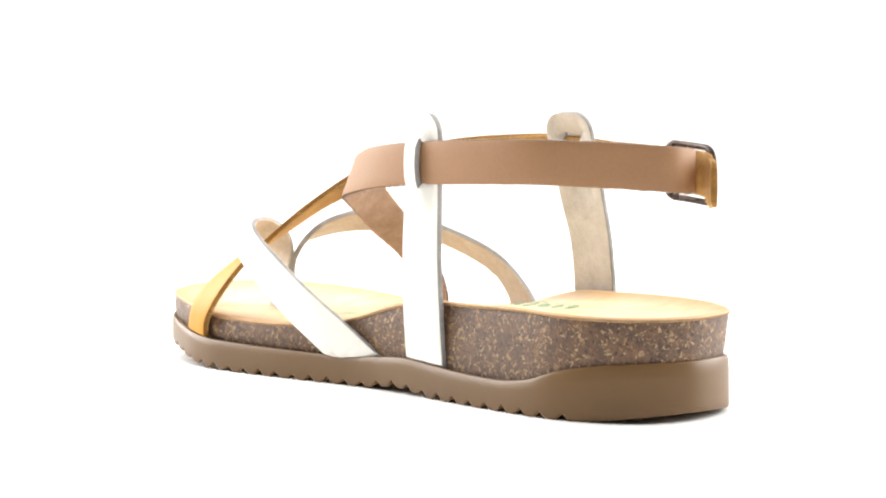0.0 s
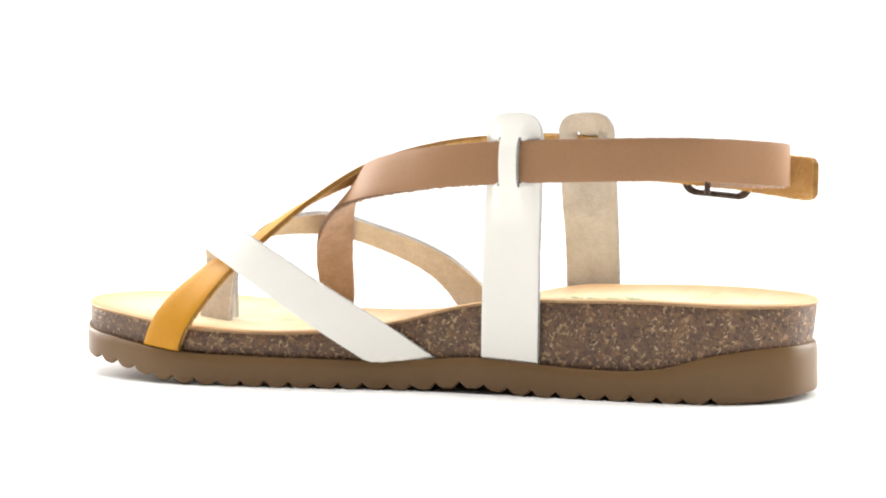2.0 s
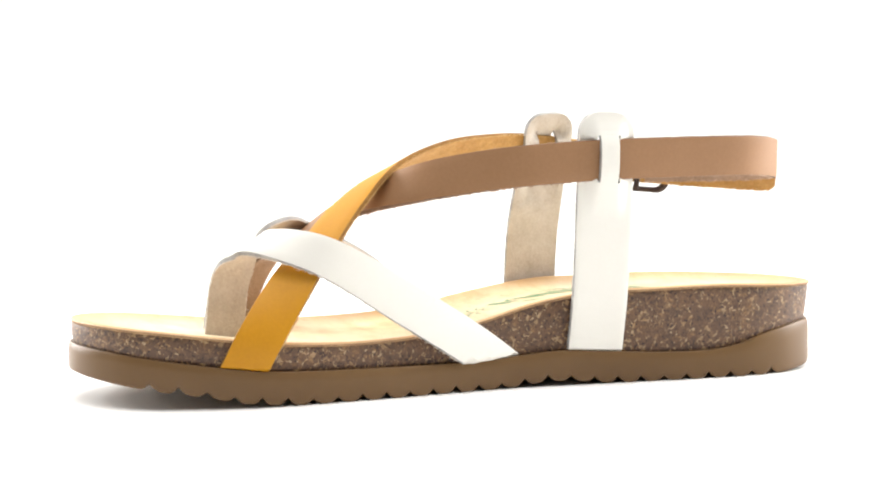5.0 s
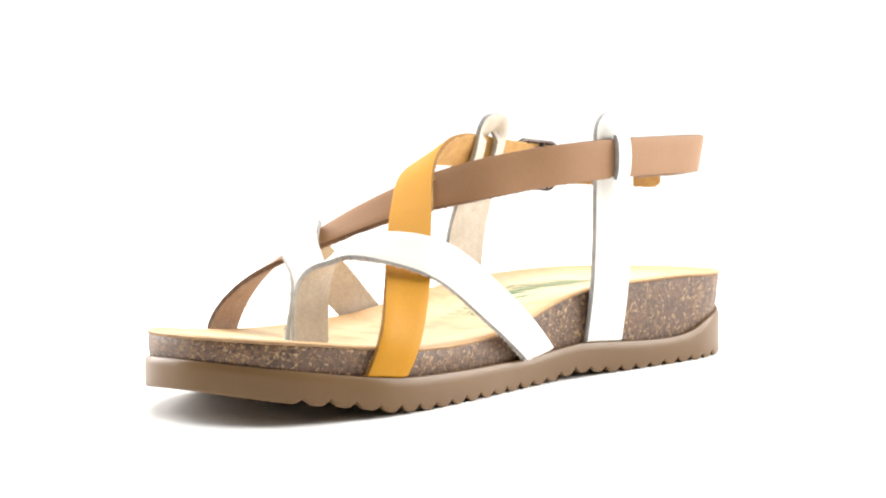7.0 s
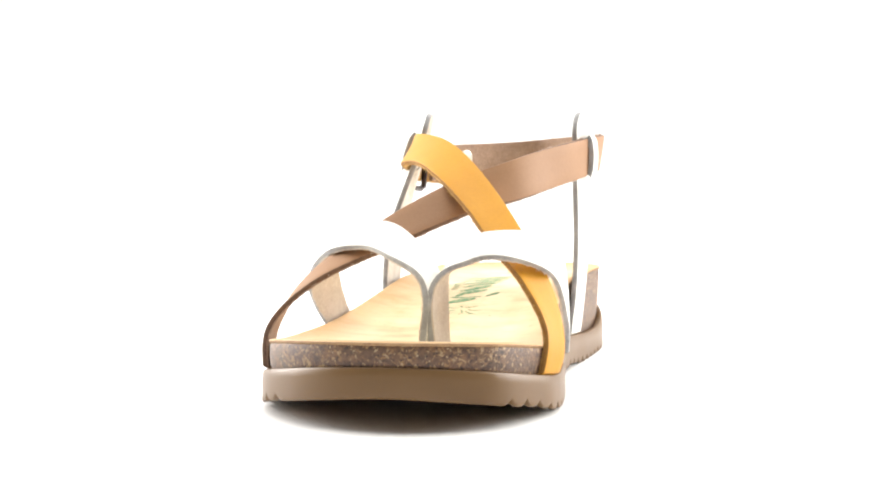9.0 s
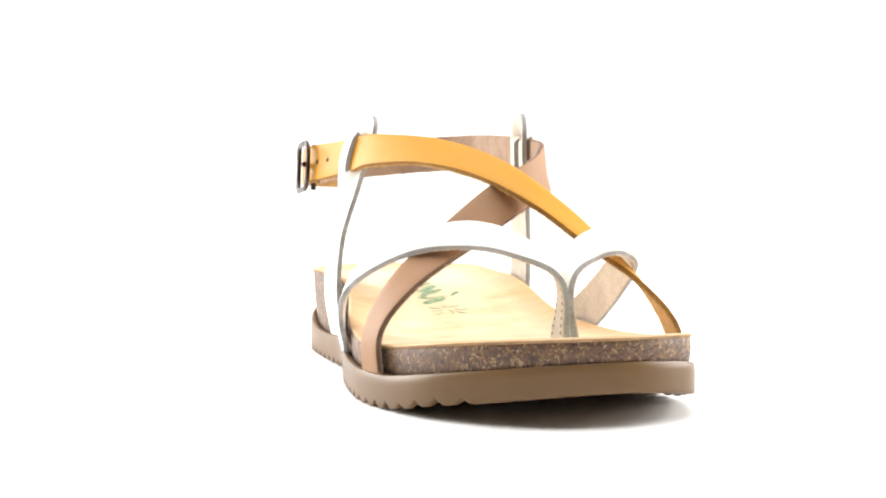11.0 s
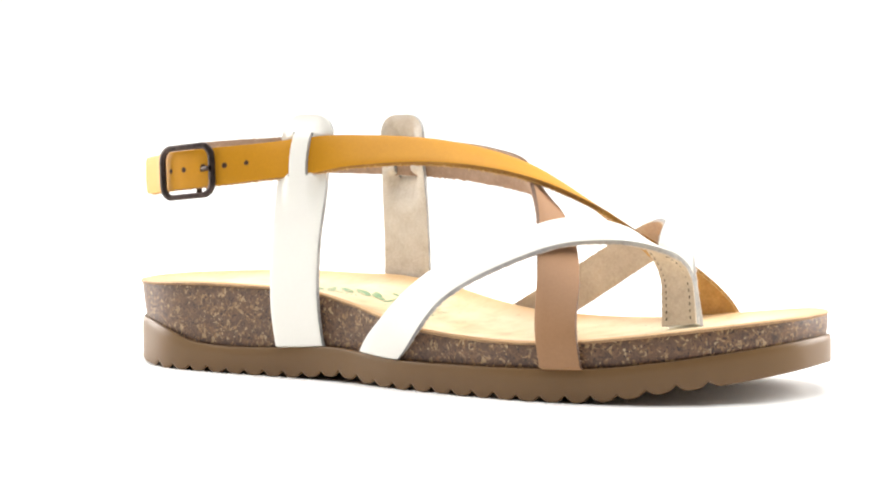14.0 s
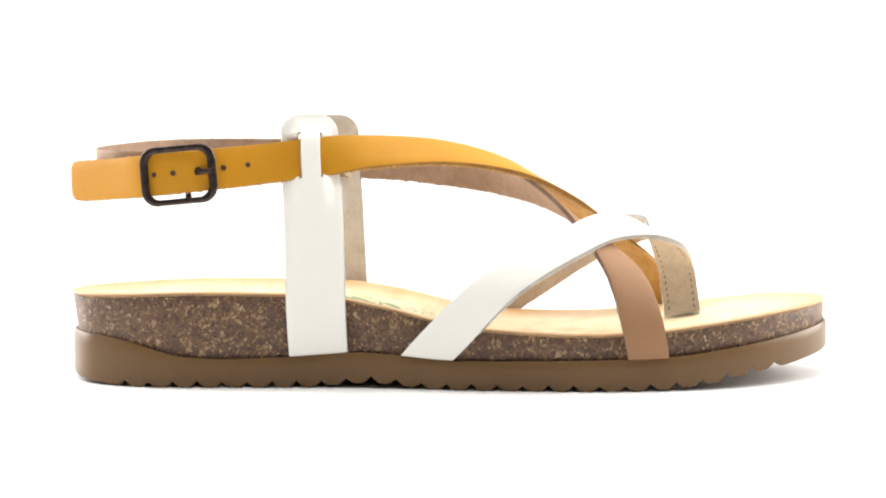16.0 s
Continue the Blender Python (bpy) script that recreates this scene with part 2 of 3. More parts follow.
def build_outsole(parent):
    bm = bmesh.new()
    n = 1800
    rings = []
    # inset from the outline and height between base (0) and rim (1)
    for inset, h, lift in ((9, 0.16, 0), (3.2, 0.10, 0.6), (1.4, 0.0, 1), (0.45, 0.0, 1), (0.05, 0.04, 1), (0.0, 0.1, 0.95), (0.0, 0.2, 0.6), (0.0, 0.34, 0.12), (0.0, 0.48, 0.0), (0.0, 0.7, 0), (0.2, 0.9, 0), (0.7, 0.98, 0), (1.4, 1.0, 0), (2.4, 0.97, 0), (3.2, 0.8, 0)):
        P = ring_at(n, inset, 0.35, 0.45)
        ring = []
        for x, y in P:
            b, t = BASE(y), RIM(y)
            ring.append(bm.verts.new((x * MM, y * MM, (b + (t - b) * h + lift * tooth_lift(x, y)) * MM)))
        rings.append(ring)
    for a, b in zip(rings, rings[1:]):
        bridge(bm, a, b)
    bm.faces.new(list(reversed(rings[0])))
    return part("outsole", bm, RUBBER, parent, "brown rubber outsole with scalloped tread edge")


def build_footbed(parent):
    bm = bmesh.new()
    n = 480
    rings = []
    for k, (inset, h) in enumerate(((3.6, -0.2), (3.1, 0.06), (2.7, 0.3), (2.6, 0.6), (2.7, 0.88), (3.0, 0.97), (3.8, 1.0), (9.0, 0.5))):
        P = ring_at(n, inset, -1.1, -1.0 - 1.3 * max(h, 0) ** 2)
        ring = []
        for x, y in P:
            z = RIM(y) + (bed(x, y) - 0.1 - RIM(y)) * h
            if h == 0.5:
                z = bed(x, y) - 9
            rough = 0.22 * noise.noise(Vector((x * 0.6, y * 0.6, z * 0.6))) if 0 < k < 6 else 0
            ring.append(bm.verts.new((x * (1 + rough / 60) * MM, (y + rough * 0.5) * MM, z * MM)))
        rings.append(ring)
    for a, b in zip(rings, rings[1:]):
        bridge(bm, a, b)
    bm.faces.new(rings[-1])
    return part("cork_footbed", bm, CORK, parent, "dark speckled cork midsole")


def insole_z(x, y, r):
    """Height of the moulded insole, flat in the middle with steep sides; r is 0 on the middle line and 1 at the edge."""
    k = smooth_step((y + 70) / 70)
    return bed(x, y) + 0.9 - (2.0 + 1.2 * k) * (1 - r ** (2.6 + 1.6 * k))


def build_insole(parent):
    bm = bmesh.new()
    rim = bm.verts.layers.float.new("rim")
    n = 360
    edge = ring_at(n, 3.5, -1.1, -2.3)
    rings = []
    for drop, inset in ((0.6, 2.9), (0.3, 2.45), (-0.3, 2.35), (-0.7, 2.7), (-0.9, 3.4)):
        P = ring_at(n, inset, -1.1, -2.3)
        rings.append([bm.verts.new((x * MM, y * MM, (bed(x, y) - drop) * MM)) for x, y in P])
        for v in rings[-1]:
            v[rim] = 1.0
    for r in (0.96, 0.92, 0.87, 0.81, 0.74, 0.66, 0.56, 0.45, 0.32, 0.19, 0.07):
        ring = []
        for x, y in edge:
            cy = max(-88, min(96, y))
            px, py = 5.0 + (x - 5.0) * r, cy + (y - cy) * r
            wave = 0.25 * noise.noise(Vector((px * 0.06, py * 0.06, 3)))
            v = bm.verts.new((px * MM, py * MM, (insole_z(px, py, r) + wave * (1 - r)) * MM))
            v[rim] = r
            ring.append(v)
        rings.append(ring)
    for i, (a, b) in enumerate(zip(rings, rings[1:])):
        bridge(bm, a, b, 1 if i < 2 else 0)
    middle = bm.faces.new(rings[-1])
    bmesh.ops.triangulate(bm, faces=[middle], quad_method="BEAUTY", ngon_method="BEAUTY")
    tree = BVHTree.FromBMesh(bm)
    return part("insole", bm, [INSOLE, INSOLE_EDGE_SHADE], parent, "tan leather insole, deeper tan along its rim, with worn green print"), tree


def frames_of(rows, n):
    """Centres, ways along, faces and ways across at n + 1 places of a strap."""
    S = spline(rows, n)
    C, N = S[:, :3], S[:, 3:6]
    T = np.gradient(C, axis=0)
    T /= np.linalg.norm(T, axis=1)[:, None]
    N = N - (N * T).sum(1)[:, None] * T
    N /= np.linalg.norm(N, axis=1)[:, None]
    return C, T, N, np.cross(T, N)


def along(values, n):
    v = values if isinstance(values, (list, tuple)) else [values, values]
    return np.interp(np.linspace(0, 1, n + 1), np.linspace(0, 1, len(v)), v)


# cross-section of a strap: across in half widths, out in half thicknesses, slot of the side that follows
SECTION = [(-1, -0.6, 2), (-1, 0.45, 2), (-0.985, 0.85, 0), (-0.93, 1, 0), (-0.5, 1.05, 0), (0, 1.08, 0), (0.5, 1.05, 0), (0.93, 1, 0), (0.985, 0.85, 2), (1, 0.45, 2),
           (1, -0.6, 1), (0.975, -1, 1), (0.5, -1, 1), (0, -1, 1), (-0.5, -1, 1), (-0.975, -1, 1)]


def tucked(p):
    """Below the rim a strap slips in behind the rubber lip."""
    k = min(1.0, max(0.0, (RIM(p[1]) + 0.5 - p[2]) / 1.6))
    return p if k == 0 or p[2] > 16 else p + np.array([math.copysign(3.4, 5 - p[0]) * k, 0, 0])


def slab(bm, C, T, N, A, low, high, thick, rng, level=False, soft=3.0):
    """A closed strip of leather between low and high (distances across) along the given places."""
    n = len(C) - 1
    step = np.linalg.norm(C[1] - C[0])
    G = np.zeros((n + 1, len(SECTION), 3))
    for i in range(n + 1):
        mid, half = (low[i] + high[i]) / 2, max((high[i] - low[i]) / 2, 0.05)
        for j, (a, o, _) in enumerate(SECTION):
            p = C[i] + A[i] * (mid + a * half) + N[i] * (o * thick[i] / 2)
            if level and i * step < 22:
                p = p - T[i] * (A[0][2] * a * half / T[0][2]) * (1 - i * step / 22)
            G[i, j] = p
    for _ in range(int(soft / step ** 2) if level else 1):
        G[1:-1] = (G[:-2] + 2 * G[1:-1] + G[2:]) / 4
    loops = []
    for i in range(n + 1):
        loop = []
        for j, (a, o, _) in enumerate(SECTION):
            p = G[i, j]
            if abs(a) > 0.97 and o < 0:
                # cut edges fray, most where they hang
                hang = A[i][2] * a < -0.3
                fray = min(0.6, rng.exponential(0.28 if hang else 0.11) - 0.06) if o == -1 else rng.normal(0, 0.06)
                p = p + A[i] * math.copysign(1, a) * fray + N[i] * rng.uniform(-0.12, 0.06)
            loop.append(bm.verts.new(tucked(p) * MM))
        loops.append(loop)
    k = len(SECTION)
    for a, b in zip(loops, loops[1:]):
        for j in range(k):
            m = (j + 1) % k
            bm.faces.new((a[j], b[j], b[m], a[m])).material_index = SECTION[j][2]
    bm.faces.new(loops[0]).material_index = 2
    bm.faces.new(list(reversed(loops[-1]))).material_index = 2
    return G


def ribbon(rows, width, thick, n=220, soft=3.0, rounded=0.0):
    """A leather strap through rows of a centre and the way its smooth face looks; slots 0 face, 1 back, 2 cut edge."""
    C, T, N, A = frames_of(rows, n)
    W, H = along(width, n), along(thick, n)
    if rounded:
        left = np.clip(rounded - np.linalg.norm(C - C[-1], axis=1), 0, rounded)
        W = W - 2 * (rounded - np.sqrt(rounded ** 2 - left ** 2))
    bm = bmesh.new()
    G = slab(bm, C, T, N, A, -W / 2, W / 2, H, np.random.RandomState(len(rows) * 7 + int(abs(C[0, 0]))), level=True, soft=soft)
    bmesh.ops.recalc_face_normals(bm, faces=bm.faces)
    return bm, G


def build_fibres(G, mat, parent, each, label):
    """Short loose fibres of suede along both cut edges of a strap, longest where the edge hangs."""
    rng = np.random.RandomState(len(G) + int(each * 10))
    verts, faces = [], []
    for edge in (11, 15):
        for i in range(2, len(G) - 2):
            out = G[i, edge] - G[i, 13]
            out /= np.linalg.norm(out)
            way = G[i + 1, edge] - G[i - 1, edge]
            way /= np.linalg.norm(way)
            back = np.cross(way, out)
            if np.dot(back, G[i, 13] - G[i, 5]) < 0:
                back = -back
            for _ in range(rng.poisson(each * (1.6 if out[2] < -0.2 else 1.0))):
                root = G[i, edge] + way * rng.uniform(-0.4, 0.4) - back * rng.uniform(-0.1, 0.9) - out * 0.15
                if root[2] < RIM(root[1]) + 1.5:
                    continue
                aim = out * rng.uniform(0.4, 1) + way * rng.normal(0, 0.6) + back * rng.uniform(-0.1, 0.6)
                tip = root + aim / np.linalg.norm(aim) * min(1.6, 0.4 + rng.exponential(0.32))
                bend = (root + tip) / 2 + way * rng.normal(0, 0.12)
                side = np.cross(aim, way + 0.3 * back)
                side = side / (np.linalg.norm(side) + 1e-9) * 0.11
                wide = np.cross(aim, side)
                wide = wide / (np.linalg.norm(wide) + 1e-9) * 0.11
                base = len(verts)
                for p, w in ((root, 1.3), (bend, 0.9)):
                    verts += [(p + side * w) * MM, (p - side * w * 0.5 + wide * w) * MM, (p - side * w * 0.5 - wide * w) * MM]
                verts.append(tip * MM)
                for a, b in ((0, 1), (1, 2), (2, 0)):
                    faces.append((base + a, base + b, base + 3 + b, base + 3 + a))
                    faces.append((base + 3 + a, base + 3 + b, base + 6))
                faces.append((base + 2, base + 1, base))
    me = bpy.data.meshes.new("fuzz")
    me.from_pydata([tuple(v) for v in verts], [], faces)
    me.materials.append(mat)
    ob = new("fuzz", me)
    ob.parent = parent
    tagged(ob, label=label, kind="stuff")


# finer cross-section for the side straps, which bow in the middle
WIDE = ([(-1, -0.6, 2), (-1, 0.45, 2), (-0.985, 0.85, 0), (-0.95, 1, 0)] + [(k / 10, 1.04, 0) for k in range(-8, 9)] + [(0.95, 1, 0), (0.985, 0.85, 2), (1, 0.45, 2), (1, -0.6, 2), (0.975, -1, 1)]
        + [(k / 10, -1, 1) for k in range(8, -9, -1)] + [(-0.975, -1, 2)])


def slotted_strap(rows, width, low_z, high_z, bulge):
    """A side strap with a rounded top and two upright slits, between which a narrow tongue passes before the ankle strap."""
    n = 240
    C, T, N, A = frames_of(rows, n)
    s = np.concatenate([[0], np.cumsum(np.linalg.norm(np.diff(C, axis=0), axis=1))])
    half, r = width / 2, 7.5
    top = np.clip(s - (s[-1] - r), 0, r)
    W = half - r + np.sqrt(np.maximum(r * r - top * top, 0.04))
    # shoulders are a little narrower where the ankle strap passes
    W = W * (1 - 0.07 * np.exp(-((C[:, 2] - (low_z + high_z) / 2) / 8) ** 2))
    i0, i1 = int(np.searchsorted(C[:, 2], low_z)), int(np.searchsorted(C[:, 2], high_z))
    rng = np.random.RandomState(5)
    bm = bmesh.new()

    def step(u):
        u = min(1.0, max(0.0, u))
        return u * u * (3 - 2 * u)

    def bow(i):
        """How far the middle stands out over the ankle strap."""
        return bulge * min(step((s[i] - s[i0] + 15) / 19), step((s[i1] + 7.5 - s[i]) / 11))

    def fall(a):
        return 1 - step((abs(a) - 3.4) / 5.4)

    def crease(i, a):
        """Small folds where the slits end."""
        d0, d1 = s[i] - s[i0] + 1.6, s[i] - s[i1] - 1.6
        return 0.1 * (math.exp(-(d0 / 0.8) ** 2) + math.exp(-(d1 / 0.8) ** 2)) * step((5.5 - abs(a)) / 3)

    def piece(a, b, lo, hi, out):
        loops = []
        for i in range(a, b + 1):
            mid, h = (lo[i] + hi[i]) / 2, max((hi[i] - lo[i]) / 2, 0.05)
            loop = []
            # the ends of legs and tongue run on inside the sheet
            inner = a > 0 and b < n and not i0 <= i <= i1
            h -= 0.35 * inner
            for x, o, _ in WIDE:
                off = mid + x * h
                o *= 1 - 0.2 * inner
                fray = np.zeros(3)
                if abs(x) > 0.97 and o < 0:
                    fray = A[i] * math.copysign(max(-0.1, rng.normal(0.03, 0.1)), x)
                loop.append(bm.verts.new(tucked(C[i] + A[i] * off + N[i] * (o + out(i, off)) + fray) * MM))
            loops.append(loop)
        k = len(WIDE)
        for p, q in zip(loops, loops[1:]):
            for j in range(k):
                m = (j + 1) % k
                bm.faces.new((p[j], q[j], q[m], p[m])).material_index = WIDE[j][2]
        for loop in (loops[0], list(reversed(loops[-1]))):
            bm.faces.new(loop).material_index = 2
        return loops

    def sheet(i, a):
        return bow(i) * fall(a) - crease(i, a)

    def leg(i, a):
        if not i0 <= i <= i1:
            return sheet(i, a)
        keep = step(1 - (s[i] - s[i0]) / 3.5) * bow(i0) + step(1 - (s[i1] - s[i]) / 3.5) * bow(i1)
        return keep * fall(a)
    slit = 4.0
    low, high = piece(0, i0, -W, W, sheet), piece(i1, n, -W, W, sheet)
    joins = {}
    for lo, hi, out in ((-W, np.full(n + 1, -slit), leg), (np.full(n + 1, slit), W, leg),
                        (np.full(n + 1, -3.35), np.full(n + 1, 3.35), lambda i, a: bow(i) + 0.9 * math.sin(math.pi * (s[i] - s[i0]) / (s[i1] - s[i0])) if i0 <= i <= i1 else sheet(i, a))):
        loops = piece(i0 - 4, i1 + 4, lo, hi, out)
        # the hidden ends are joined to the sheet
        for v, row in ((loops[0][35], low[-5]), (loops[-1][35], high[4])):
            joins[v] = min(row, key=lambda q: (q.co - v.co).length)
    bmesh.ops.weld_verts(bm, targetmap=joins)
    bmesh.ops.recalc_face_normals(bm, faces=bm.faces)
    return bm


# middle lines of the straps: place, then the way the smooth face looks
WHITE_A = [(39.2, 9.9, 4.7, 0.96, 0.27, -0.04), (43.9, -5.7, 15.7, 0.97, 0.25, 0.02), (48.3, -29, 30.1, 0.99, 0.13, 0.05), (48.3, -57.9, 47.5, 0.95, -0.19, 0.25), (33, -76.5, 52.2, 0.4, -0.38, 0.83), (23.6, -79.2, 48.8, -0.32, -0.5, 0.8), (16.9, -83.5, 38.6, -0.97, 0.16, 0.16), (17.6, -85.9, 19.1, -0.99, 0.12, -0.07)]
WHITE_B = [(-34, 9.7, 6.4, -0.93, 0.28, -0.23), (-38.6, 1.1, 16.1, -0.99, 0.09, -0.13), (-40.1, -20.7, 36.9, -0.83, 0.18, 0.52), (-26.9, -45.6, 50.1, -0.58, -0.08, 0.81), (-11.3, -59.2, 54.4, -0.45, -0.42, 0.79), (2.5, -75.4, 50.9, 0.06, -0.46, 0.88), (14.9, -82.9, 40, 0.9, -0.18, 0.39), (13.6, -85.6, 21, 0.99, -0.02, -0.1)]
BROWN_ROWS = [(-44.4, -69.8, 8.8, -1, -0.1, 0.02), (-43.8, -67.2, 24.1, -0.91, -0.09, 0.4), (-31.1, -61.6, 39.9, -0.51, -0.31, 0.8), (-7.7, -48.3, 54.6, -0.05, -0.61, 0.79), (12.7, -32.9, 65.4, 0.28, -0.7, 0.66), (29.4, -17.3, 71.4, 0.72, -0.59, 0.37), (37.8, 2.9, 75.0, 0.9, -0.4, 0.14), (42.4, 20, 76.8, 0.97, -0.21, 0.03), (44, 43, 78.1, 1, -0.01, -0.02), (43.4, 72.6, 78.8, 0.99, 0.12, -0.1), (38.7, 100.6, 78.9, 0.89, 0.43, -0.17), (23.2, 117.9, 77.8, 0.62, 0.76, -0.1), (7, 126.5, 76.4, 0.02, 0.99, 0), (-8.4, 118.3, 75.5, -0.6, 0.8, 0), (-19, 105.5, 75.2, -0.83, 0.55, 0), (-27.7, 90.6, 74.9, -0.9, 0.43, 0)]
YELLOW_ROWS = [(52.4, -89.2, 8.6, 0.99, -0.07, -0.11), (53.9, -82.1, 22.6, 0.96, -0.11, 0.26), (46.4, -70.3, 37.9, 0.7, -0.23, 0.67), (36.1, -58.5, 49.6, 0.43, -0.41, 0.8), (24.1, -44.2, 62.7, 0.24, -0.47, 0.85), (9.7, -25.5, 74.5, -0.14, -0.46, 0.88), (-4.7, -0.7, 80.7, -0.48, -0.35, 0.8), (-18.6, 26.4, 81.4, -0.75, -0.28, 0.6), (-23.7, 45.5, 79.5, -0.96, -0.16, 0.23), (-25.8, 61, 77.8, -0.94, -0.16, 0.3), (-31.3, 83.2, 75.6, -1, 0.05, 0.08), (-30.0, 101.5, 74.0, -0.92, 0.38, 0.03), (-17.2, 117.6, 72.5, -0.82, 0.57, 0), (-3.0, 133.9, 71.5, -0.8, 0.6, 0)]
UPRIGHT_A = [(38.6, 40.5, 7, 1, 0, 0), (41, 41.9, 28.5, 1, 0, 0), (42, 42.8, 48, 1, -0.03, 0), (41.9, 43.6, 65, 1, -0.06, 0), (41.6, 44.2, 80, 1, -0.08, 0), (42.1, 44.5, 94.6, 1, -0.08, 0.1)]
UPRIGHT_B = [(-29.2, 43.5, 7, -1, 0, 0), (-32.2, 44.2, 27, -1, 0, 0.02), (-30.5, 44.6, 47.6, -0.98, 0, 0.17), (-25.8, 45.4, 64.7, -0.96, -0.08, 0.28), (-20.8, 46.8, 79.6, -0.95, -0.14, 0.28), (-16.8, 47, 94.6, -0.95, -0.14, 0.25)]


def tube(bm, path, radii, closed=True, k=10, flat=1.0, up=(0, 0, 1)):
    """A rounded bar along a path; flat squeezes it along up."""
    P = [Vector(p) for p in path]
    U = Vector(up)
    loops = []
    m = len(P)
    for i in range(m):
        t = (P[(i + 1) % m] - P[i - 1]) if closed or 0 < i < m - 1 else (P[1] - P[0] if i == 0 else P[-1] - P[-2])
        side = t.cross(U).normalized()
        r = radii[i] if isinstance(radii, list) else radii
        loops.append([bm.verts.new(P[i] + side * r * math.cos(q) + U * r * flat * math.sin(q)) for q in (2 * math.pi * j / k for j in range(k))])
    for i in range(m if closed else m - 1):
        a, b = loops[i], loops[(i + 1) % m]
        for j in range(k):
            bm.faces.new((a[j], a[(j + 1) % k], b[(j + 1) % k], b[j]))
    if not closed:
        bm.faces.new(loops[0])
        bm.faces.new(loops[-1])
    bmesh.ops.recalc_face_normals(bm, faces=bm.faces)


def on_strap(rows, y, n=300):
    """The place on a strap's middle line at a length y of the sandal, with its way along, face and way across."""
    C, T, N, A = frames_of(rows, n)
    i = min((i for i in range(n + 1) if C[i, 2] > 60 and C[i, 0] < 0), key=lambda i: abs(C[i, 1] - y))
    return [Vector(v[i]) for v in (C, T, N, A)]


def build_buckle(parent):
    c, t, nrm, across = on_strap(YELLOW_ROWS, 91)
    t = (on_strap(YELLOW_ROWS, 101)[0] - on_strap(YELLOW_ROWS, 82)[0]).normalized()
    nrm = (nrm - t * nrm.dot(t)).normalized()
    across = t.cross(nrm)
    M = Matrix((t, across, nrm)).transposed().to_4x4()
    M.translation = (c + nrm * 1.5 + across * -0.9) * MM
    half_l, half_h, r = 11.9 * MM, 9.1 * MM, 4.6 * MM
    path = []
    for cx, cy, start in ((1, 1, 0), (-1, 1, 90), (-1, -1, 180), (1, -1, 270)):
        for q in range(0, 91, 15):
            e = radians(start + q)
            path.append((cx * (half_l - r) + r * math.cos(e), cy * (half_h - r) + r * math.sin(e), 0))
    dense = []
    for a, b in zip(path, path[1:] + path[:1]):
        steps = max(1, int((Vector(b) - Vector(a)).length / (1.2 * MM)))
        dense += [tuple(Vector(a).lerp(Vector(b), k / steps)) for k in range(steps)]
    # the bars bow outwards a little at the ends
    dense = [(x, y, 0.6 * MM * (1 - (x / half_l) ** 2)) for x, y, z in dense]
    bm = bmesh.new()
    tube(bm, dense, [(1.08 + 0.42 * smooth_step((abs(x) / half_l - 0.55) / 0.4)) * MM for x, y, z in dense], flat=0.66)
    bm.transform(M)
    buckle = part("buckle", bm, BRONZE, parent, "dark bronze metal buckle")
    bm = bmesh.new()
    tube(bm, [(-2.0 * MM, y * MM, -4.0 * MM) for y in (-9.0, -4, 0, 4, 9.0)], 1.1 * MM, closed=False)
    bm.transform(M)
    part("centre_bar", bm, BRONZE, buckle)
    bm = bmesh.new()
    tube(bm, [(x * MM, 0.4 * MM, z * MM) for x, z in ((-6.2, -1.4), (-7.5, -0.1), (-9.5, 1.1), (-11.2, 1.5), (-12.2, 1.3))], 0.95 * MM, closed=False, up=(0, 1, 0))
    bm.transform(M)
    part("prong", bm, BRONZE, buckle)


def build_holes(parent):
    # each hole is a dark disc laid on the strap, with a low rim
    for y, size in ((99.6, 0.9), (93.2, 1.0), (84.0, 1.3), (75.8, 1.05), (68.0, 0.9)):
        c, t, nrm, across = on_strap(YELLOW_ROWS, y)
        M = Matrix((t, across, nrm)).transposed().to_4x4()
        M.translation = (c + nrm * 1.12) * MM
        bm = bmesh.new()
        rim = [[bm.verts.new((r * size * MM * math.cos(q), r * size * MM * math.sin(q), z * MM)) for q in (2 * math.pi * j / 14 for j in range(14))]
               for r, z in ((1.15, 0.0), (1.0, 0.05), (0.9, 0.0))]
        bridge(bm, rim[0], rim[1], 1)
        bridge(bm, rim[1], rim[2], 1)
        bm.faces.new(rim[2])
        bm.transform(M)
        part("punched_hole", bm, [HOLE_SHADE, YELLOW_EDGE], parent, "punched strap hole, its shade a dark disc")


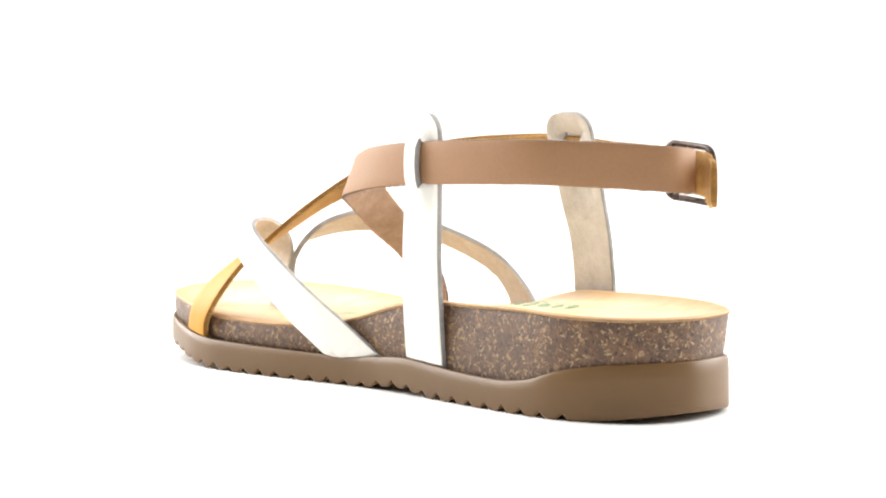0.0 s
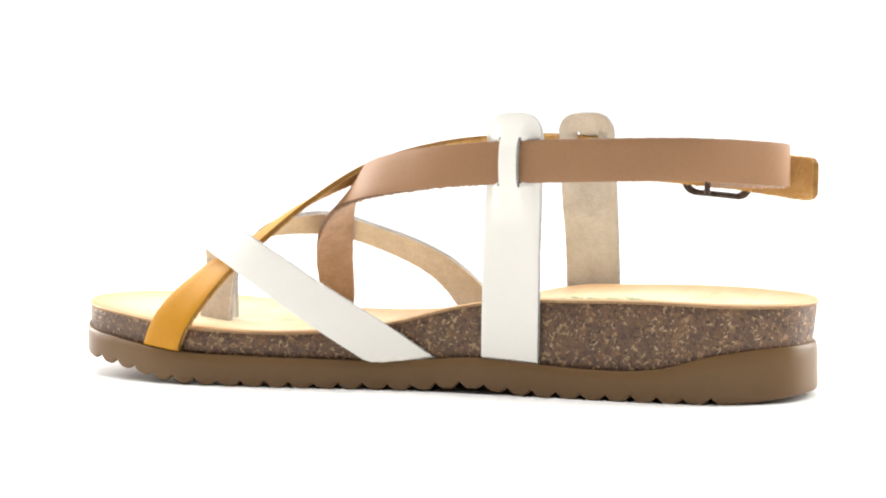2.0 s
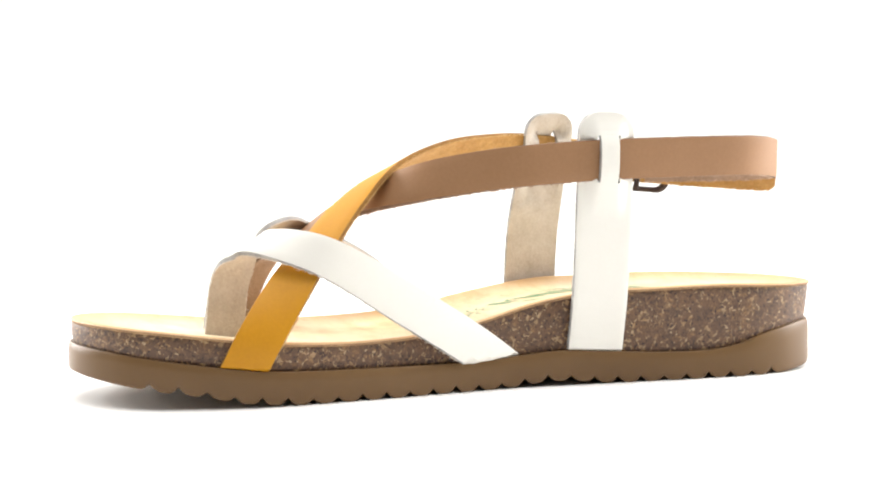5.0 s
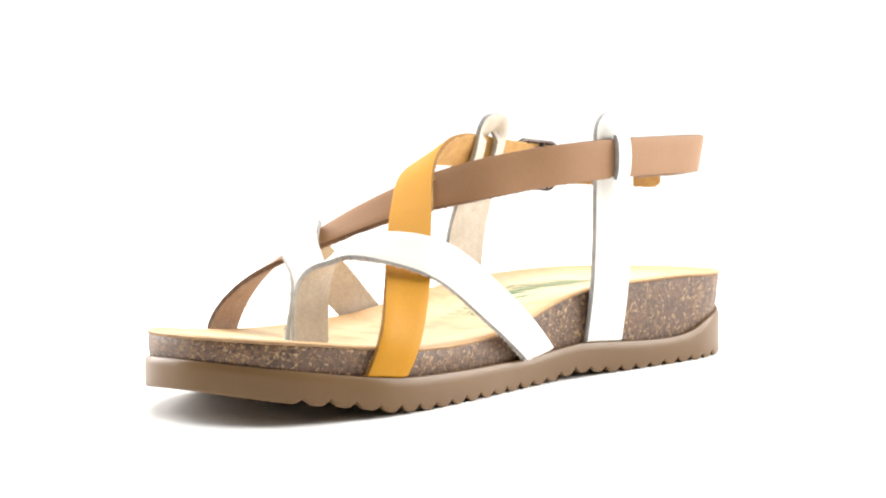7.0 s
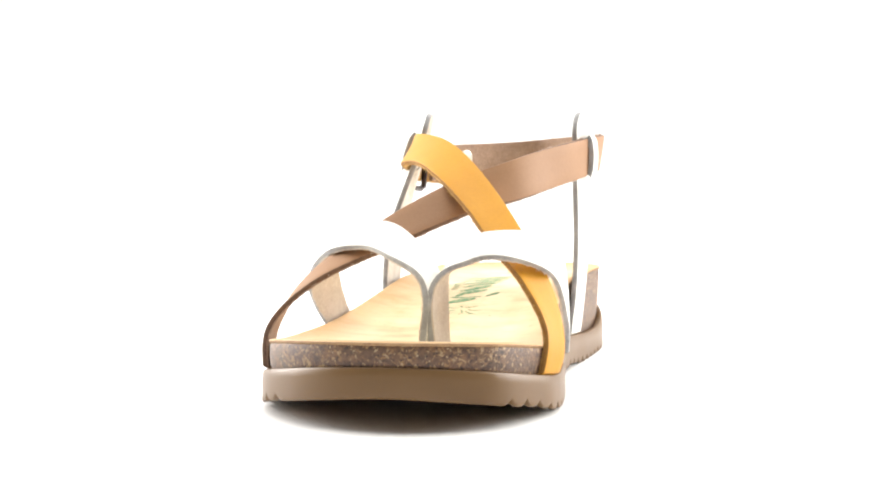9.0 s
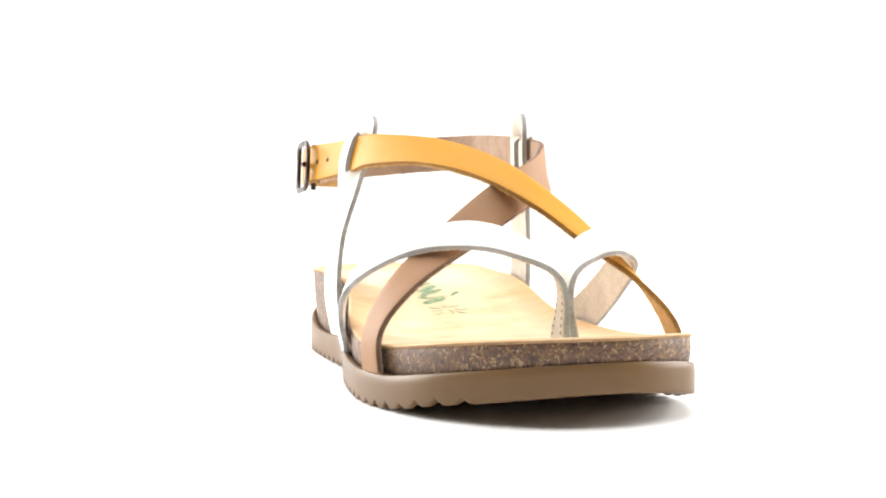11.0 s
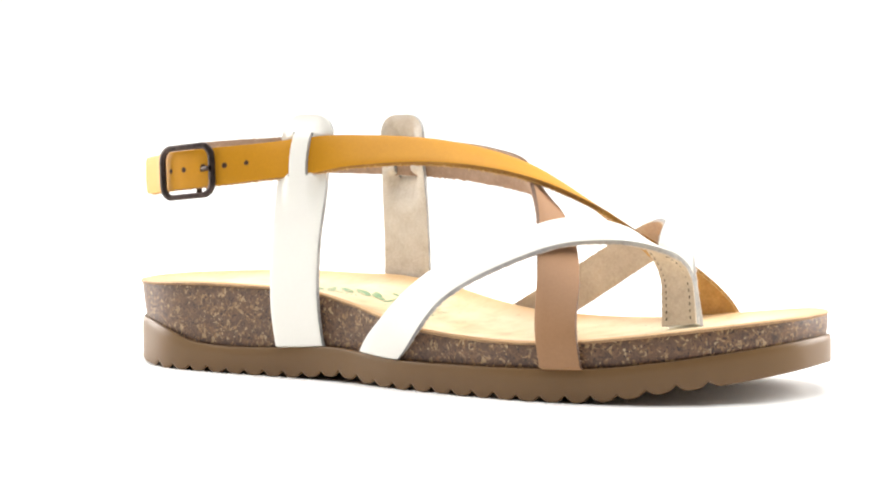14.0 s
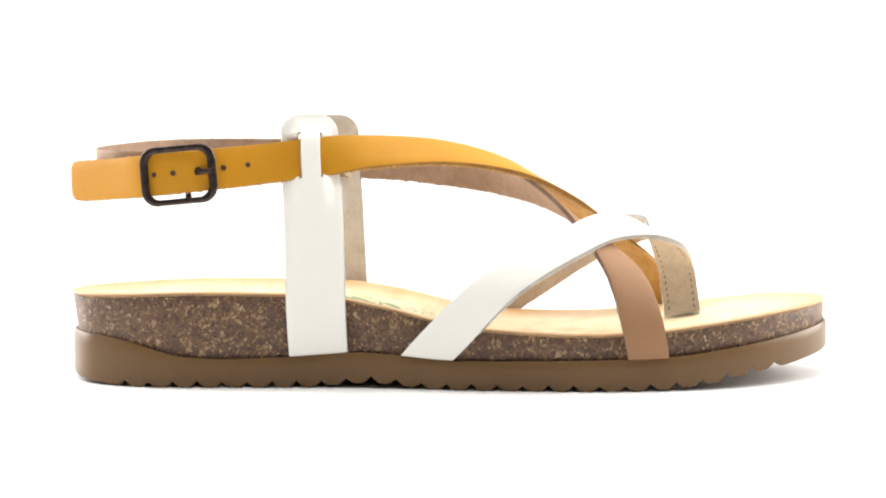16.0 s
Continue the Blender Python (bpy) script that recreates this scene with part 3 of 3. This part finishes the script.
def build_rivet(parent):
    """The tubular rivet that closes the buckle's loop, seen on the inside of the ankle strap."""
    C, T, N, A = frames_of(BROWN_ROWS, 400)
    i = int(0.941 * 400)
    t, back = Vector(T[i]), -Vector(N[i])
    M = Matrix((t, back.cross(t), back)).transposed().to_4x4()
    M.translation = (Vector(C[i]) + back * 1.0 + Vector((0, 0, 1.4))) * MM
    bm = bmesh.new()
    rings = [[bm.verts.new((r * MM * math.cos(q), r * MM * math.sin(q), z * MM)) for q in (2 * math.pi * j / 28 for j in range(28))]
             for r, z in ((3.4, -0.2), (3.4, 0.15), (3.1, 0.5), (2.4, 0.66), (1.4, 0.6), (0.95, 0.3), (0.85, -0.2))]
    for a, b in zip(rings, rings[1:]):
        bridge(bm, a, b)
    bmesh.ops.recalc_face_normals(bm, faces=bm.faces)
    bm.transform(M)
    rivet = part("rivet", bm, NICKEL, parent, "pale nickel tubular rivet")
    bm = bmesh.new()
    bm.faces.new([bm.verts.new((0.9 * MM * math.cos(q), 0.9 * MM * math.sin(q), 0.05 * MM)) for q in (2 * math.pi * j / 16 for j in range(16))])
    bm.transform(M)
    part("bore", bm, HOLE_SHADE, rivet, "bore of the rivet, its shade a dark disc")


def build_stitching(parent):
    """Two rows of thread down the lining of the toe post."""
    n = 200
    C, T, N, A = frames_of(WHITE_B, n)
    bm = bmesh.new()
    for off in (-4.6, 4.6):
        last = None
        for i in range(n + 1):
            if C[i, 1] > -77.6 or C[i, 2] > 46.5 or C[i, 2] < 21.5:
                continue
            if last is not None and np.linalg.norm(C[i] - last) < 1.75:
                continue
            last = C[i]
            mid = C[i] - N[i] * 1.34 + A[i] * off
            tube(bm, [(mid + T[i] * e - N[i] * b) * MM for e, b in ((-0.55, -0.15), (0, 0.12), (0.55, -0.15))], 0.2 * MM, closed=False, k=6, up=tuple(N[i]))
    part("stitching", bm, THREAD, parent, "dark thread stitching on the toe post")


def build_print(parent, tree):
    """Worn green strokes along the middle of the insole, as plain shapes."""
    rng = random.Random(4)

    def stroke(pts, width):
        bm = bmesh.new()
        L = spline([(*p, 0) for p in pts], 26)
        rows = []
        for i, (x, y, _) in enumerate(L):
            d = L[min(i + 1, 26)] - L[max(i - 1, 0)]
            d = d / (np.linalg.norm(d) + 1e-9)
            w = width * (0.35 + 0.65 * math.sin(math.pi * (i + 0.6) / 27.2)) * rng.uniform(0.85, 1.1)
            row = []
            for k in (-1, 0, 1):
                px, py = (x - d[1] * w * k / 2) * MM, (y + d[0] * w * k / 2) * MM
                hit = tree.ray_cast(Vector((px, py, 0.2)), Vector((0, 0, -1)))[0]
                row.append(bm.verts.new((px, py, (hit.z if hit else 0.02) + 0.00012)))
            rows.append(row)
        for a, b in zip(rows, rows[1:]):
            for k in (0, 1):
                bm.faces.new((a[k], b[k], b[k + 1], a[k + 1]))
        bmesh.ops.recalc_face_normals(bm, faces=bm.faces)
        part("printed_mark", bm, GREEN, parent, "worn green printed mark")
    # a row of broad slanted brush marks
    for k in range(7):
        y, tall = 30 + 6.9 * k, rng.uniform(4.6, 6.8)
        stroke([(2.5 - tall, y - 4.5), (2 + rng.uniform(-0.8, 0.8), y + 0.6), (2.5 + tall, y + rng.uniform(4.0, 6.5))], rng.uniform(3.6, 5.4))
    # the small line of print beside it
    for k in range(20):
        y = 35 + 2.05 * k
        if k % 7 != 5:
            stroke([(-6.4, y), (-5.4 + rng.uniform(-0.4, 0.4), y + 0.7), (-4.3, y + rng.uniform(0.1, 1.2))], 0.75)
    # a leafy blot and the thin outlined emblem before it
    for pts, w in (([(-4, 17), (0, 19.5), (5.5, 22.5)], 4.2), ([(-4.5, 24.5), (0, 23.5), (7, 25)], 2.0), ([(9, 25.5), (11.5, 29), (13, 31)], 2.2), ([(-6, 41), (-7.2, 45), (-6, 49)], 0.9),
                   ([(-5, 5.5), (-2.4, 4.6), (0.4, 6.6)], 0.75), ([(-5.4, 9.6), (-2, 8.4), (1.2, 8.8)], 0.8), ([(-4, 13), (-1.4, 11.4), (1.8, 11)], 0.75), ([(3.2, 4), (4, 6.6), (3, 9.4)], 0.75),
                   ([(9.6, 4.6), (6.8, 5.8), (5, 8)], 0.8), ([(10.6, 9), (7.6, 8.6), (5.4, 10)], 0.75), ([(8.4, 13.4), (6, 12), (3.8, 12.2)], 0.8), ([(1.5, 13.6), (2.6, 12.6), (3, 11)], 0.7)):
        stroke(pts, w)


def build_sandal():
    sandal = tagged(new("sandal"), "strappy cork sandal in white, taupe and mustard leather", "sandal")
    build_outsole(sandal)
    build_footbed(sandal)
    insole, tree = build_insole(sandal)
    build_print(insole, tree)
    for rows in (WHITE_A, WHITE_B):
        bm, G = ribbon(rows, [14.6, 14.6, 14.3, 12.9, 12.7, 13.3], [2.0, 2.0, 2.0, 2.0, 2.2, 2.6], soft=14.0)
        strap = part("toe_strap", bm, [WHITE, LINING, WHITE_EDGE], sandal, "white leather toe strap with grey cut edge")
        build_fibres(G, LINING, strap, 1.3, "pale loose suede fibres along the cut edges")
    bm, G = ribbon(BROWN_ROWS, [14.1, 14.0], 2.0, 560)
    ankle = part("ankle_strap", bm, [BROWN, BROWN_BACK, BROWN_EDGE], sandal, "taupe brown leather ankle strap")
    build_fibres(G, BROWN_FIBRE_LIT, ankle, 1.6, "tan loose suede fibres along the cut edges, lightened for the light they catch")
    build_rivet(ankle)
    bm, G = ribbon(YELLOW_ROWS, [14.9, 14.6, 13.6, 13.4, 14.0, 14.3, 14.3], 2.0, 560, rounded=1.8)
    strap = part("instep_strap", bm, [YELLOW, YELLOW_BACK, YELLOW_EDGE], sandal, "mustard yellow leather instep strap with punched holes")
    build_fibres(G, YELLOW_FIBRE_LIT, strap, 1.6, "ochre loose suede fibres along the cut edges, paled for the light they catch")
    build_holes(strap)
    for rows, low, high in ((UPRIGHT_A, 69.8, 86.2), (UPRIGHT_B, 71, 87.2)):
        part("side_strap", slotted_strap(rows, 20.6, low, high, 4.1), [WHITE, WHITE_BACK, WHITE_EDGE], sandal, "white leather side strap with rounded slotted top")
    build_stitching(sandal)
    build_buckle(sandal)
    return sandal


# ---- the studio ----
def build_sweep():
    bm = bmesh.new()
    line = [(-2.5, 0)] + [(1.2 + 0.8 * math.sin(a), 0.8 - 0.8 * math.cos(a)) for a in np.linspace(0, math.pi / 2, 16)] + [(2.0, 2.6)]
    left = [bm.verts.new((-3, y, z)) for y, z in line]
    right = [bm.verts.new((3, y, z)) for y, z in line]
    for i in range(len(line) - 1):
        bm.faces.new((left[i], right[i], right[i + 1], left[i + 1]))
    return part("ground", bm, PAPER, None)


tagged(build_sweep(), "white seamless paper floor and backdrop", "backdrop", kind="structure")
sandal = build_sandal()


def motions():
    rows = []
    for i in range(33):
        t = i * 0.5
        rows.append((t, pose(0, 0, 0, 0, 0, -27.789 + 14.4611 * (t - 8.0))))
    walk(sandal, rows)


motions()
